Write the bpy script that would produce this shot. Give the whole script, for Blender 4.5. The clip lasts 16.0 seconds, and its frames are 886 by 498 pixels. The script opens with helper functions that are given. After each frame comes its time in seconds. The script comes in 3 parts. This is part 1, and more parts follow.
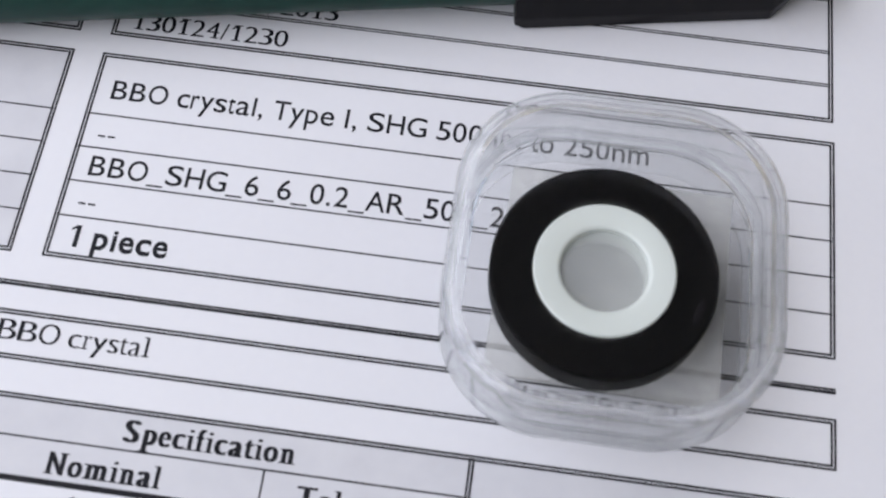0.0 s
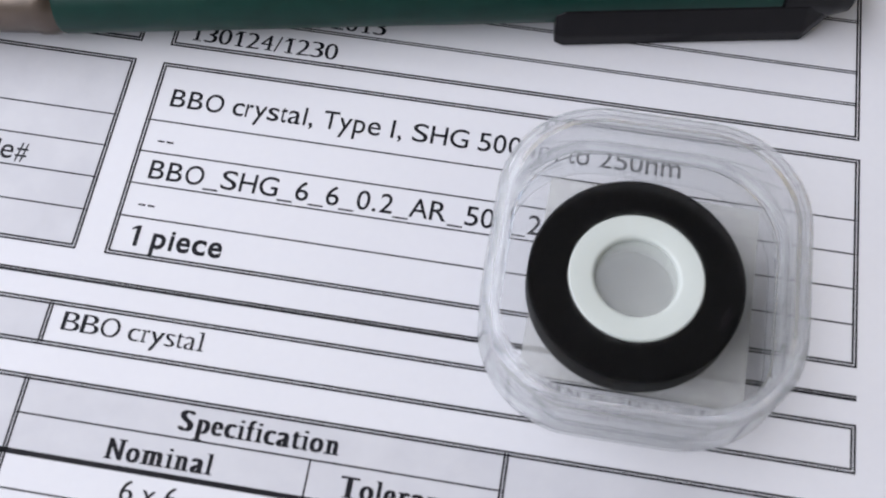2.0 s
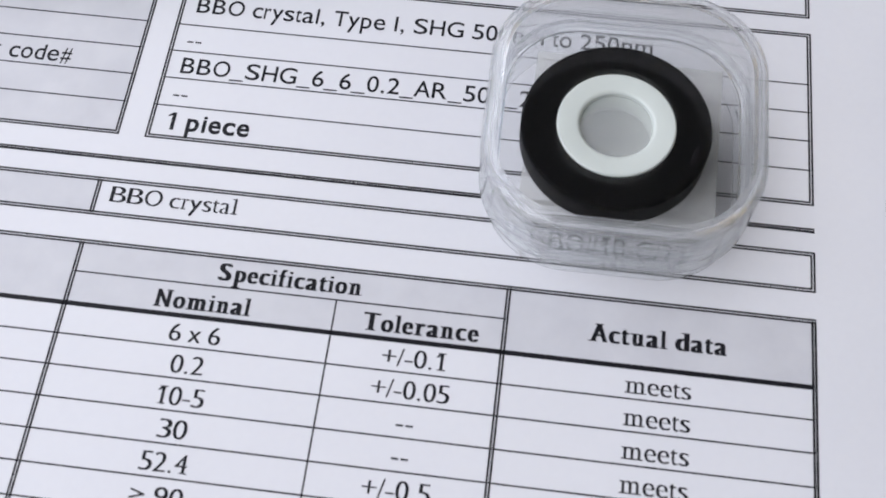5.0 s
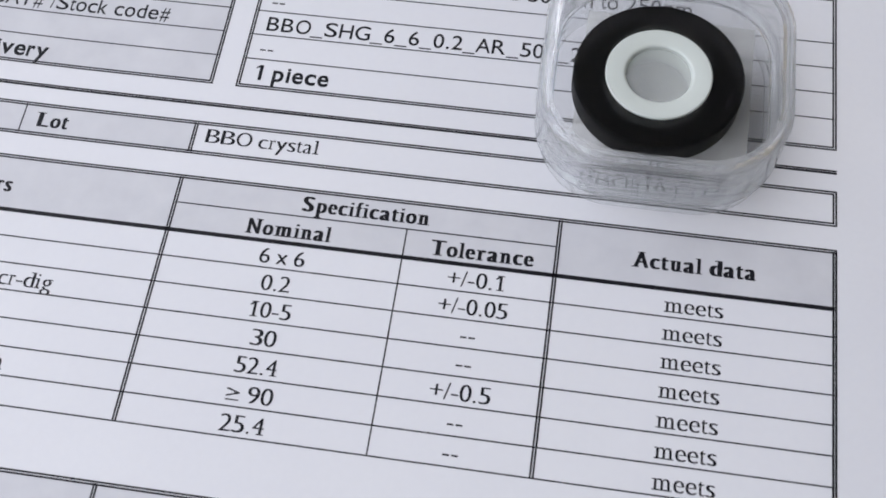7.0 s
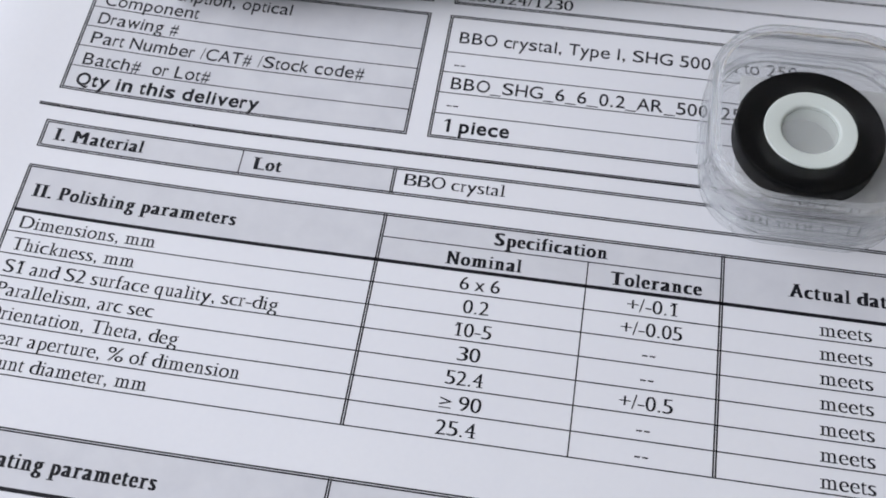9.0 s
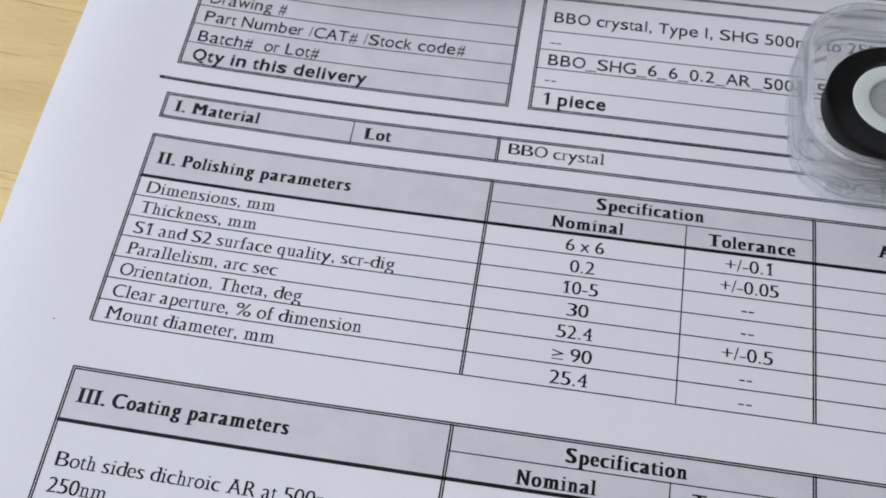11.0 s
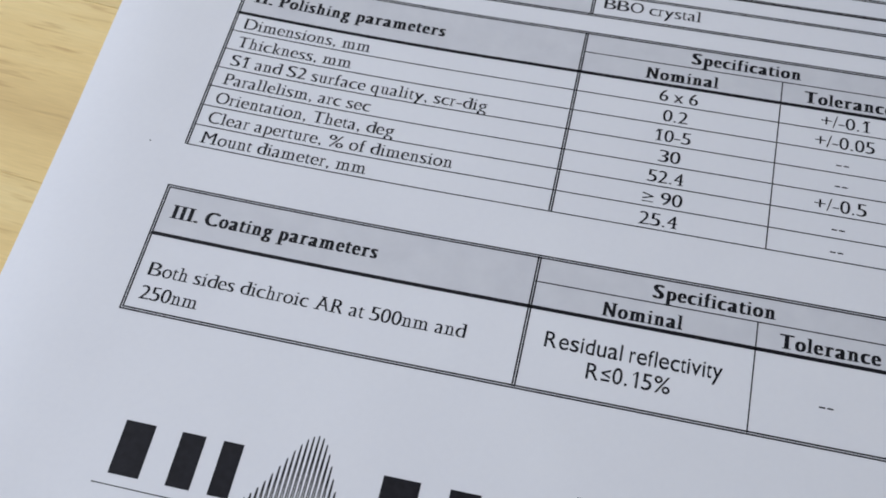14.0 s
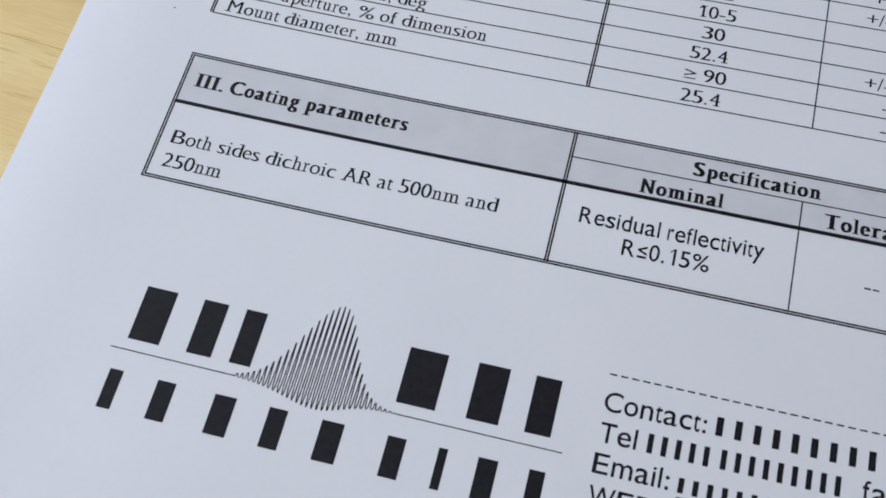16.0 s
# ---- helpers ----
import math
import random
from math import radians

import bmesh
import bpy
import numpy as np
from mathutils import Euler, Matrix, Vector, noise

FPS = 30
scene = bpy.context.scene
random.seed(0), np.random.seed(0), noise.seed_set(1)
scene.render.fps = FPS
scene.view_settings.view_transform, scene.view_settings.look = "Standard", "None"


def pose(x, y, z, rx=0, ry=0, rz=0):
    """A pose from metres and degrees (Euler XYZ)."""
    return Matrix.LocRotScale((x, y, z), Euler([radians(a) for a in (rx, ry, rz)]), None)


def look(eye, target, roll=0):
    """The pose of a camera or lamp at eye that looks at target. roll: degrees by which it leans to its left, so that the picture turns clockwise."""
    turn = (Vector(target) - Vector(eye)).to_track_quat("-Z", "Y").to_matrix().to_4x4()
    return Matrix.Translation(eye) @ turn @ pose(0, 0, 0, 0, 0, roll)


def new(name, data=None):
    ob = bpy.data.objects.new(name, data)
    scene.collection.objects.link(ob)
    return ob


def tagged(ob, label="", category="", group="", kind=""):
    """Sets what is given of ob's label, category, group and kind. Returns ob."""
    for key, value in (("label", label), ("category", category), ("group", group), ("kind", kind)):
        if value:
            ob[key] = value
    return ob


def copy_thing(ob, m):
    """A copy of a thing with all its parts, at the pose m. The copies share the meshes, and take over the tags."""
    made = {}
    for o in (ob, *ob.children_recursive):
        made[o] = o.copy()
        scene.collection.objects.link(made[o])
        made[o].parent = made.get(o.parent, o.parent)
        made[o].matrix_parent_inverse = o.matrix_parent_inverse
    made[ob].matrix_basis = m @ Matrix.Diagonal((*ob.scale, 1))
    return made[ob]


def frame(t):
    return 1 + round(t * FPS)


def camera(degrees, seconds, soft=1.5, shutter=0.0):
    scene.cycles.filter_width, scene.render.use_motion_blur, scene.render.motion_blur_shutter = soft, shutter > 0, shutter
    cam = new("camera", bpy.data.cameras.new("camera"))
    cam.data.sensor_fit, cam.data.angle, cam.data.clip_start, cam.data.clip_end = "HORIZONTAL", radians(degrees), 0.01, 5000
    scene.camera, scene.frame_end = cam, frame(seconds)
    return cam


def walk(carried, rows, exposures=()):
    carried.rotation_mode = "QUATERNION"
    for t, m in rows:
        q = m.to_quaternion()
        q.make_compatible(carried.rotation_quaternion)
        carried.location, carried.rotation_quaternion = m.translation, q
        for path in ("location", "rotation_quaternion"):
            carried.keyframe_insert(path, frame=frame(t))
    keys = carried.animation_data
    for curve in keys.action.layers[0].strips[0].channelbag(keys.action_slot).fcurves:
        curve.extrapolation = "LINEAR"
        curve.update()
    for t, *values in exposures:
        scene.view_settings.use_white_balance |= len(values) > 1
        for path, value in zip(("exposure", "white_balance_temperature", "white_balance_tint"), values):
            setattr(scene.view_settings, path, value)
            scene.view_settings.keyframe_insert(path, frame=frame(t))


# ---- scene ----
FOV = 43.206
cam = camera(FOV, 16.0, soft=1.75)
cam.data.dof.use_dof, cam.data.dof.focus_distance, cam.data.dof.aperture_fstop = True, 0.185, 48.0
ROWS = [
    (0.0, 0.05872, 0.01054, 0.12563, 23.598, -0.676, 7.762),
    (0.5, 0.06160, 0.01414, 0.12711, 23.718, -0.943, 7.643),
    (1.0, 0.06170, 0.01276, 0.12652, 23.920, -0.347, 8.835),
    (1.5, 0.05793, 0.00975, 0.12914, 23.801, -0.262, 9.238),
    (2.0, 0.05771, 0.00753, 0.13216, 23.850, 0.228, 9.392),
    (2.5, 0.05738, 0.00033, 0.13485, 24.220, -0.261, 8.808),
    (3.0, 0.05754, -0.00472, 0.13627, 24.456, -0.064, 8.400),
    (3.2, 0.05995, -0.00581, 0.13714, 24.396, 0.217, 8.333),
    (5.3, 0.05976, -0.02157, 0.14047, 25.453, 0.801, 7.150),
    (5.5, 0.06341, -0.02193, 0.14289, 24.889, 1.747, 7.588),
    (6.0, 0.06228, -0.02871, 0.14647, 24.599, 1.912, 7.560),
    (6.5, 0.06053, -0.03470, 0.14868, 25.458, 1.909, 8.022),
    (7.0, 0.05824, -0.03774, 0.15231, 25.329, 1.966, 8.458),
    (7.5, 0.05519, -0.04451, 0.15899, 26.116, 1.315, 8.150),
    (8.0, 0.04873, -0.05185, 0.16756, 26.203, 1.842, 8.326),
    (8.5, 0.03127, -0.05785, 0.17300, 27.994, 1.390, 8.614),
    (8.7, 0.03026, -0.05788, 0.17122, 28.533, 1.360, 8.949),
    (10.8, 0.01583, -0.07274, 0.17777, 29.492, 1.308, 8.912),
    (11.0, 0.01316, -0.07450, 0.17762, 29.483, 1.342, 9.125),
    (11.5, 0.01008, -0.07978, 0.17608, 29.478, 1.863, 9.977),
    (12.0, 0.01579, -0.07718, 0.17333, 29.802, 1.924, 9.954),
    (12.5, 0.01198, -0.08370, 0.17149, 29.880, 1.419, 9.404),
    (13.0, 0.00811, -0.08896, 0.17162, 29.559, 1.726, 10.097),
    (13.5, 0.00647, -0.09368, 0.16977, 29.294, 1.984, 11.773),
    (14.0, 0.00977, -0.09882, 0.16568, 28.901, 2.035, 12.839),
    (14.5, 0.01059, -0.10565, 0.16214, 27.655, 2.262, 13.436),
    (15.0, 0.01515, -0.10838, 0.15773, 26.687, 2.290, 13.555),
    (15.5, 0.01475, -0.10771, 0.15618, 26.366, 2.130, 13.599),
    (16.0, 0.00951, -0.10695, 0.15464, 26.318, 2.381, 14.415),
]
walk(cam, [(t, pose(x, y, z, rx, ry, rz)) for t, x, y, z, rx, ry, rz in ROWS],
     exposures=[(0.0, 0.2, 6500, 12), (2.0, 0.25, 6500, 12), (3.0, 0.17, 6500, 12), (5.5, 0.2, 6490, 11), (6.1, 0.09, 6490, 11), (8.5, 0.02, 6480, 10), (11.0, -0.2, 6400, 10), (12.5, -0.35, 6320, 8), (14.0, -0.32, 6290, 8), (15.0, -0.28, 6270, 8), (16.0, -0.28, 6260, 8)])

# ---------------------------------------------------------------- light
world = bpy.data.worlds.new("world")
scene.world = world
world.use_nodes = True
wn = world.node_tree
sky = wn.nodes.new("ShaderNodeTexSky")
sky.sky_type, sky.sun_disc = "NISHITA", False
sky.sun_elevation, sky.sun_rotation = radians(35), radians(200)
wn.links.new(sky.outputs[0], wn.nodes["Background"].inputs[0])
wn.nodes["Background"].inputs[1].default_value = 0.1

lamp = bpy.data.lights.new("window_daylight", "AREA")
lamp.shape, lamp.size, lamp.size_y = "RECTANGLE", 1.9, 0.6
lamp.energy, lamp.color = 11.4, (0.89, 0.91, 1.0)
window_light = new("window_daylight", lamp)
window_light.matrix_world = look((-0.48, -0.05, 0.66), (0.03, -0.05, 0.0))

scene.cycles.caustics_refractive = False
scene.cycles.caustics_reflective = False

# ---------------------------------------------------------------- materials
MM = 0.001


def material(name):
    m = bpy.data.materials.new(name)
    m.use_nodes = True
    t = m.node_tree
    return m, t.nodes, t.links, t.nodes["Principled BSDF"]


def mapped(nodes, links, scale, source="Object"):
    co = nodes.new("ShaderNodeTexCoord")
    mp = nodes.new("ShaderNodeMapping")
    mp.inputs["Scale"].default_value = scale
    links.new(co.outputs[source], mp.inputs["Vector"])
    return mp.outputs["Vector"]


def noise_tex(nodes, links, vec, scale, detail=4.0, rough=0.55):
    n = nodes.new("ShaderNodeTexNoise")
    n.inputs["Scale"].default_value, n.inputs["Detail"].default_value, n.inputs["Roughness"].default_value = scale, detail, rough
    links.new(vec, n.inputs["Vector"])
    return n.outputs["Fac"]


def ramp(nodes, links, fac, stops):
    r = nodes.new("ShaderNodeValToRGB")
    els = r.color_ramp.elements
    els[0].position, els[0].color = stops[0][0], (*stops[0][1], 1)
    els[1].position, els[1].color = stops[-1][0], (*stops[-1][1], 1)
    for p, c in stops[1:-1]:
        e = els.new(p)
        e.color = (*c, 1)
    links.new(fac, r.inputs[0])
    return r.outputs[0]


def bump(nodes, links, bsdf, height, strength, distance):
    b = nodes.new("ShaderNodeBump")
    b.inputs["Strength"].default_value, b.inputs["Distance"].default_value = strength, distance
    links.new(height, b.inputs["Height"])
    links.new(b.outputs[0], bsdf.inputs["Normal"])


def plain(name, colour, rough, grain=60.0, spread=0.12, metal=0.0, relief=0.15, distance=0.0002, gloss=0.5):
    """A surface of one colour with fine variation and relief."""
    m, nodes, links, bsdf = material(name)
    vec = mapped(nodes, links, (1, 1, 1))
    fac = noise_tex(nodes, links, vec, grain)
    lo, hi = [c * (1 - spread) for c in colour], [min(1, c * (1 + spread)) for c in colour]
    links.new(ramp(nodes, links, fac, [(0.3, lo), (0.7, hi)]), bsdf.inputs["Base Color"])
    bsdf.inputs["Roughness"].default_value, bsdf.inputs["Metallic"].default_value = rough, metal
    bsdf.inputs["Specular IOR Level"].default_value = gloss
    bump(nodes, links, bsdf, noise_tex(nodes, links, vec, grain * 6), relief, distance)
    return m


def paper_material():
    m, nodes, links, bsdf = material("office_paper")
    vec = mapped(nodes, links, (1, 1, 1))
    fibre = noise_tex(nodes, links, vec, 900, 6, 0.6)
    cloud = noise_tex(nodes, links, vec, 22, 3)
    mix = nodes.new("ShaderNodeMath")
    mix.operation = "ADD"
    mix.use_clamp = True
    half = nodes.new("ShaderNodeMath")
    half.operation, half.inputs[1].default_value = "MULTIPLY", 0.35
    links.new(fibre, half.inputs[0])
    links.new(half.outputs[0], mix.inputs[0])
    links.new(cloud, mix.inputs[1])
    links.new(ramp(nodes, links, mix.outputs[0], [(0.35, (0.735, 0.735, 0.76)), (1.0, (0.80, 0.80, 0.815))]), bsdf.inputs["Base Color"])
    bsdf.inputs["Roughness"].default_value = 0.62
    wave = noise_tex(nodes, links, vec, 14, 4, 0.42)
    both = nodes.new("ShaderNodeMath")
    both.operation = "MULTIPLY_ADD"
    both.inputs[1].default_value = 0.02
    links.new(fibre, both.inputs[0])
    links.new(wave, both.inputs[2])
    bump(nodes, links, bsdf, both.outputs[0], 0.35, 0.0026)
    return m


def shade_material():
    """Light grey table shading, slightly blotchy as a laser printer lays it."""
    m, nodes, links, bsdf = material("grey_print")
    vec = mapped(nodes, links, (1, 1, 1))
    fac = noise_tex(nodes, links, vec, 130, 4, 0.6)
    links.new(ramp(nodes, links, fac, [(0.35, (0.60, 0.60, 0.625)), (0.65, (0.655, 0.655, 0.675))]), bsdf.inputs["Base Color"])
    bsdf.inputs["Roughness"].default_value = 0.6
    bump(nodes, links, bsdf, noise_tex(nodes, links, vec, 14, 2), 0.35, 0.0016)
    return m


def wood_material():
    m, nodes, links, bsdf = material("pale_wood")
    co = nodes.new("ShaderNodeTexCoord")
    info = nodes.new("ShaderNodeObjectInfo")
    shift = nodes.new("ShaderNodeVectorMath")
    shift.operation = "ADD"
    scale_r = nodes.new("ShaderNodeMath")
    scale_r.operation, scale_r.inputs[1].default_value = "MULTIPLY", 37.0
    links.new(info.outputs["Random"], scale_r.inputs[0])
    links.new(co.outputs["Object"], shift.inputs[0])
    links.new(scale_r.outputs[0], shift.inputs[1])

    def stretched(sx, sy):
        mp = nodes.new("ShaderNodeMapping")
        mp.inputs["Scale"].default_value = (sx, sy, sy)
        links.new(shift.outputs[0], mp.inputs["Vector"])
        return mp.outputs["Vector"]
    band = noise_tex(nodes, links, stretched(7, 55), 1.0, 5, 0.6)
    fleck = noise_tex(nodes, links, stretched(85, 800), 1.0, 2, 0.5)
    fine = noise_tex(nodes, links, stretched(160, 2400), 1.0, 3, 0.6)
    base = ramp(nodes, links, band, [(0.3, (0.67, 0.46, 0.15)), (0.5, (0.79, 0.57, 0.205)), (0.7, (0.85, 0.66, 0.275))])
    dark = ramp(nodes, links, fleck, [(0.60, (1, 1, 1)), (0.76, (0.74, 0.63, 0.50))])
    light = ramp(nodes, links, fine, [(0.3, (0.90, 0.89, 0.87)), (0.7, (1, 1, 1))])
    for extra in (dark, light):
        mul = nodes.new("ShaderNodeMix")
        mul.data_type, mul.blend_type = "RGBA", "MULTIPLY"
        mul.inputs[0].default_value = 1.0
        links.new(base, mul.inputs[6])
        links.new(extra, mul.inputs[7])
        base = mul.outputs[2]
    tone = nodes.new("ShaderNodeHueSaturation")
    rng = nodes.new("ShaderNodeMapRange")
    rng.inputs[3].default_value, rng.inputs[4].default_value = 0.90, 1.08
    links.new(info.outputs["Random"], rng.inputs[0])
    links.new(rng.outputs[0], tone.inputs["Value"])
    links.new(base, tone.inputs["Color"])
    links.new(tone.outputs[0], bsdf.inputs["Base Color"])
    bsdf.inputs["Roughness"].default_value = 0.38
    bump(nodes, links, bsdf, fine, 0.08, 0.0003)
    return m


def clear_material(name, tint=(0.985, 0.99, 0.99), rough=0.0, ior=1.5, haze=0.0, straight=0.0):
    """Clear plastic or crystal; haze: the share scattered as white; straight: the share that passes unbent, as through
    a thin wall.
    """
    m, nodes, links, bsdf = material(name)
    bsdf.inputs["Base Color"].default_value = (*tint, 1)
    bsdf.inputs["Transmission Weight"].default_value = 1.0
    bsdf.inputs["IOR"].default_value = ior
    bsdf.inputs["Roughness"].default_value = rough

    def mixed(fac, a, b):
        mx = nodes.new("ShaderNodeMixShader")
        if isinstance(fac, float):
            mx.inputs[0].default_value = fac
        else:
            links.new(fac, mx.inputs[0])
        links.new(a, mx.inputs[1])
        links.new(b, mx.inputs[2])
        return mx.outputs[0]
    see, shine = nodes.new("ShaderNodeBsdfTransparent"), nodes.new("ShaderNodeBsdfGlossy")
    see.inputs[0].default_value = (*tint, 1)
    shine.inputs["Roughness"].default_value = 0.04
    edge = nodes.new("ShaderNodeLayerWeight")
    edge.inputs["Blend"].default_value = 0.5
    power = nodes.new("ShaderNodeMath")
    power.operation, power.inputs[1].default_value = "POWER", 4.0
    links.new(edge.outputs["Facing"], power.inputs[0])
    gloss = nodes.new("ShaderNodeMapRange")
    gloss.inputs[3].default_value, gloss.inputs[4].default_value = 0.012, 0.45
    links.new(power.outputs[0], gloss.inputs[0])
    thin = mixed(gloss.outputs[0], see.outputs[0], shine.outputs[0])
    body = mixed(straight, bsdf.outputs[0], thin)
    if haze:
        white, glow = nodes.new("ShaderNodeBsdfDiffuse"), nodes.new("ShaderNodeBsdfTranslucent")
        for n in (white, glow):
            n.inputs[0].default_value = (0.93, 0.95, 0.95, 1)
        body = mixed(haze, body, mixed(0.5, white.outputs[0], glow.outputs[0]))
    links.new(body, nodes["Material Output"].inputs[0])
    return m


def film_material():
    m, nodes, links, bsdf = material("gel_film")
    bsdf.inputs["Base Color"].default_value = (0.90, 0.90, 0.86, 1)
    bsdf.inputs["Roughness"].default_value = 0.35
    vec = mapped(nodes, links, (1, 1, 1))
    fac = noise_tex(nodes, links, vec, 160, 5, 0.65)
    see = nodes.new("ShaderNodeBsdfTransparent")
    mix = nodes.new("ShaderNodeMixShader")
    links.new(ramp(nodes, links, fac, [(0.3, (0.26,) * 3), (0.75, (0.46,) * 3)]), mix.inputs[0])
    links.new(see.outputs[0], mix.inputs[1])
    glow, body = nodes.new("ShaderNodeBsdfTranslucent"), nodes.new("ShaderNodeMixShader")
    glow.inputs[0].default_value = (0.93, 0.93, 0.89, 1)
    body.inputs[0].default_value = 0.5
    links.new(bsdf.outputs[0], body.inputs[1])
    links.new(glow.outputs[0], body.inputs[2])
    links.new(body.outputs[0], mix.inputs[2])
    links.new(mix.outputs[0], nodes["Material Output"].inputs[0])
    return m


PAPER = paper_material()
SHADE = shade_material()
INK = plain("black_toner", (0.011, 0.0105, 0.014), 0.5, 800, 0.3, relief=0.05, gloss=0.15)
INK_SOFT = plain("thin_toner", (0.05, 0.05, 0.06), 0.45, 800, 0.3, relief=0.05)
WOOD = wood_material()
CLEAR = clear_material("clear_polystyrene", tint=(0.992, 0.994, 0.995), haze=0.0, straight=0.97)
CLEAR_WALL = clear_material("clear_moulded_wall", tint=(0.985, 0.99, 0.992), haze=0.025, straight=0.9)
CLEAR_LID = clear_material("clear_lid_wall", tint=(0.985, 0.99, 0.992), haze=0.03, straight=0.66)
# strong white haze paints in the bright reflections along the rims
CLEAR_RIM = clear_material("pale_clear_rim", tint=(0.98, 0.985, 0.99), rough=0.05, haze=0.13, straight=0.35)
# haze lightens the plate in place of light reaching the film beneath
CRYSTAL = clear_material("polished_crystal", (0.93, 0.93, 0.92), haze=0.22, straight=0.8)
FILM = film_material()
BLACK_METAL = plain("black_anodised", (0.003, 0.003, 0.0033), 0.5, 300, 0.25, relief=0.1, distance=0.00005, gloss=0.05)
WHITE_PLASTIC = plain("white_acetal", (0.70, 0.745, 0.69), 0.4, 120, 0.02, relief=0.05, distance=0.00005)
GREEN_PAINT = plain("dark_green_lacquer", (0.004, 0.034, 0.026), 0.32, 200, 0.15, relief=0.05, distance=0.00005, gloss=0.22)
BLACK_PLASTIC = plain("black_plastic", (0.006, 0.0055, 0.007), 0.28, 200, 0.2, relief=0.03, distance=0.00005, gloss=0.2)
DARK_METAL = plain("dark_bronze_metal", (0.16, 0.13, 0.11), 0.3, 120, 0.2, metal=1.0, relief=0.08, distance=0.00005)
PEN_PRINT = plain("pale_pad_print", (0.62, 0.70, 0.66), 0.5, 300, 0.1)
WALL_PAINT = plain("matt_wall_paint", (0.82, 0.81, 0.79), 0.8, 8, 0.04)
CEILING_PAINT = plain("matt_ceiling_paint", (0.75, 0.75, 0.74), 0.85, 8, 0.03)
FLOOR_MAT = plain("grey_vinyl_floor", (0.28, 0.27, 0.26), 0.5, 10, 0.15)
FRAME_PAINT = plain("white_frame_paint", (0.8, 0.8, 0.8), 0.4, 10, 0.03)


# ---------------------------------------------------------------- builders
def part(name, bm, mat, parent=None, label="", smooth=False, crease=32):
    me = bpy.data.meshes.new(name)
    bmesh.ops.recalc_face_normals(bm, faces=bm.faces)
    for f in bm.faces:
        f.smooth = smooth
    bm.to_mesh(me)
    bm.free()
    if smooth:
        me.set_sharp_from_angle(angle=radians(crease))
    me.materials.append(mat)
    ob = new(name, me)
    if parent is not None:
        ob.parent = parent
    if label:
        tagged(ob, label)
    return ob


def box_bm(bm, x0, x1, y0, y1, z0, z1, bevel=0.0):
    """A box in metres added to bm, with bevelled edges if wanted."""
    g = bmesh.ops.create_cube(bm, size=1.0)
    vs = g["verts"]
    bmesh.ops.scale(bm, vec=(x1 - x0, y1 - y0, z1 - z0), verts=vs)
    bmesh.ops.translate(bm, vec=((x0 + x1) / 2, (y0 + y1) / 2, (z0 + z1) / 2), verts=vs)
    if bevel:
        es = list({e for v in vs for e in v.link_edges})
        bmesh.ops.bevel(bm, geom=es, offset=bevel, segments=2, affect="EDGES", profile=0.7)
    return bm


def lathe(bm, profile, axis="Z", n=96, closed=True):
    """Turns a profile of (radius, height) in mm round an axis; closed: the profile is a ring of its own."""
    rings = []
    for r, h in profile:
        ring = []
        for k in range(n):
            a = 2 * math.pi * k / n
            c, s = r * math.cos(a) * MM, r * math.sin(a) * MM
            ring.append(bm.verts.new((c, s, h * MM) if axis == "Z" else (h * MM, c, s)))
        rings.append(ring)
    count = len(rings) if closed else len(rings) - 1
    for i in range(count):
        a, b = rings[i], rings[(i + 1) % len(rings)]
        for k in range(n):
            bm.faces.new((a[k], a[(k + 1) % n], b[(k + 1) % n], b[k]))
    if not closed:
        bm.faces.new(rings[0])
        bm.faces.new(rings[-1])
    return bm


def rounded_loop(bm, wx, wy, r, z, n=16):
    out = []
    for k, (sx, sy) in enumerate(((1, 1), (-1, 1), (-1, -1), (1, -1))):
        for j in range(n + 1):
            a = radians(90 * k + 90 * j / n)
            out.append(bm.verts.new(((sx * (wx - r) + r * math.cos(a)) * MM, (sy * (wy - r) + r * math.sin(a)) * MM, z * MM)))
    return out


def rounded_shell(bm, wx, wy, radius, steps):
    """A closed body of rounded-square section from (inset, height) steps, capped at the first and the last."""
    loops = [rounded_loop(bm, wx - i, wy - i, max(radius - i * 0.8, 1.0), z) for i, z in steps]
    for a, b in zip(loops, loops[1:]):
        n = len(a)
        for k in range(n):
            bm.faces.new((a[k], a[(k + 1) % n], b[(k + 1) % n], b[k]))
    bm.faces.new(loops[0])
    bm.faces.new(loops[-1])
    return bm


# ---------------------------------------------------------------- room
TABLE_Z = -0.0002
FLOOR_Z = TABLE_Z - 0.75
ROOM_X0, ROOM_X1, ROOM_Y0, ROOM_Y1, ROOM_Z1 = -0.50, 1.5, -1.3, 1.15, FLOOR_Z + 2.6


def slab(name, x0, x1, y0, y1, z0, z1, mat, label, category):
    bm = bmesh.new()
    box_bm(bm, x0, x1, y0, y1, z0, z1)
    ob = part(name, bm, mat)
    return tagged(ob, label, category, kind="structure")


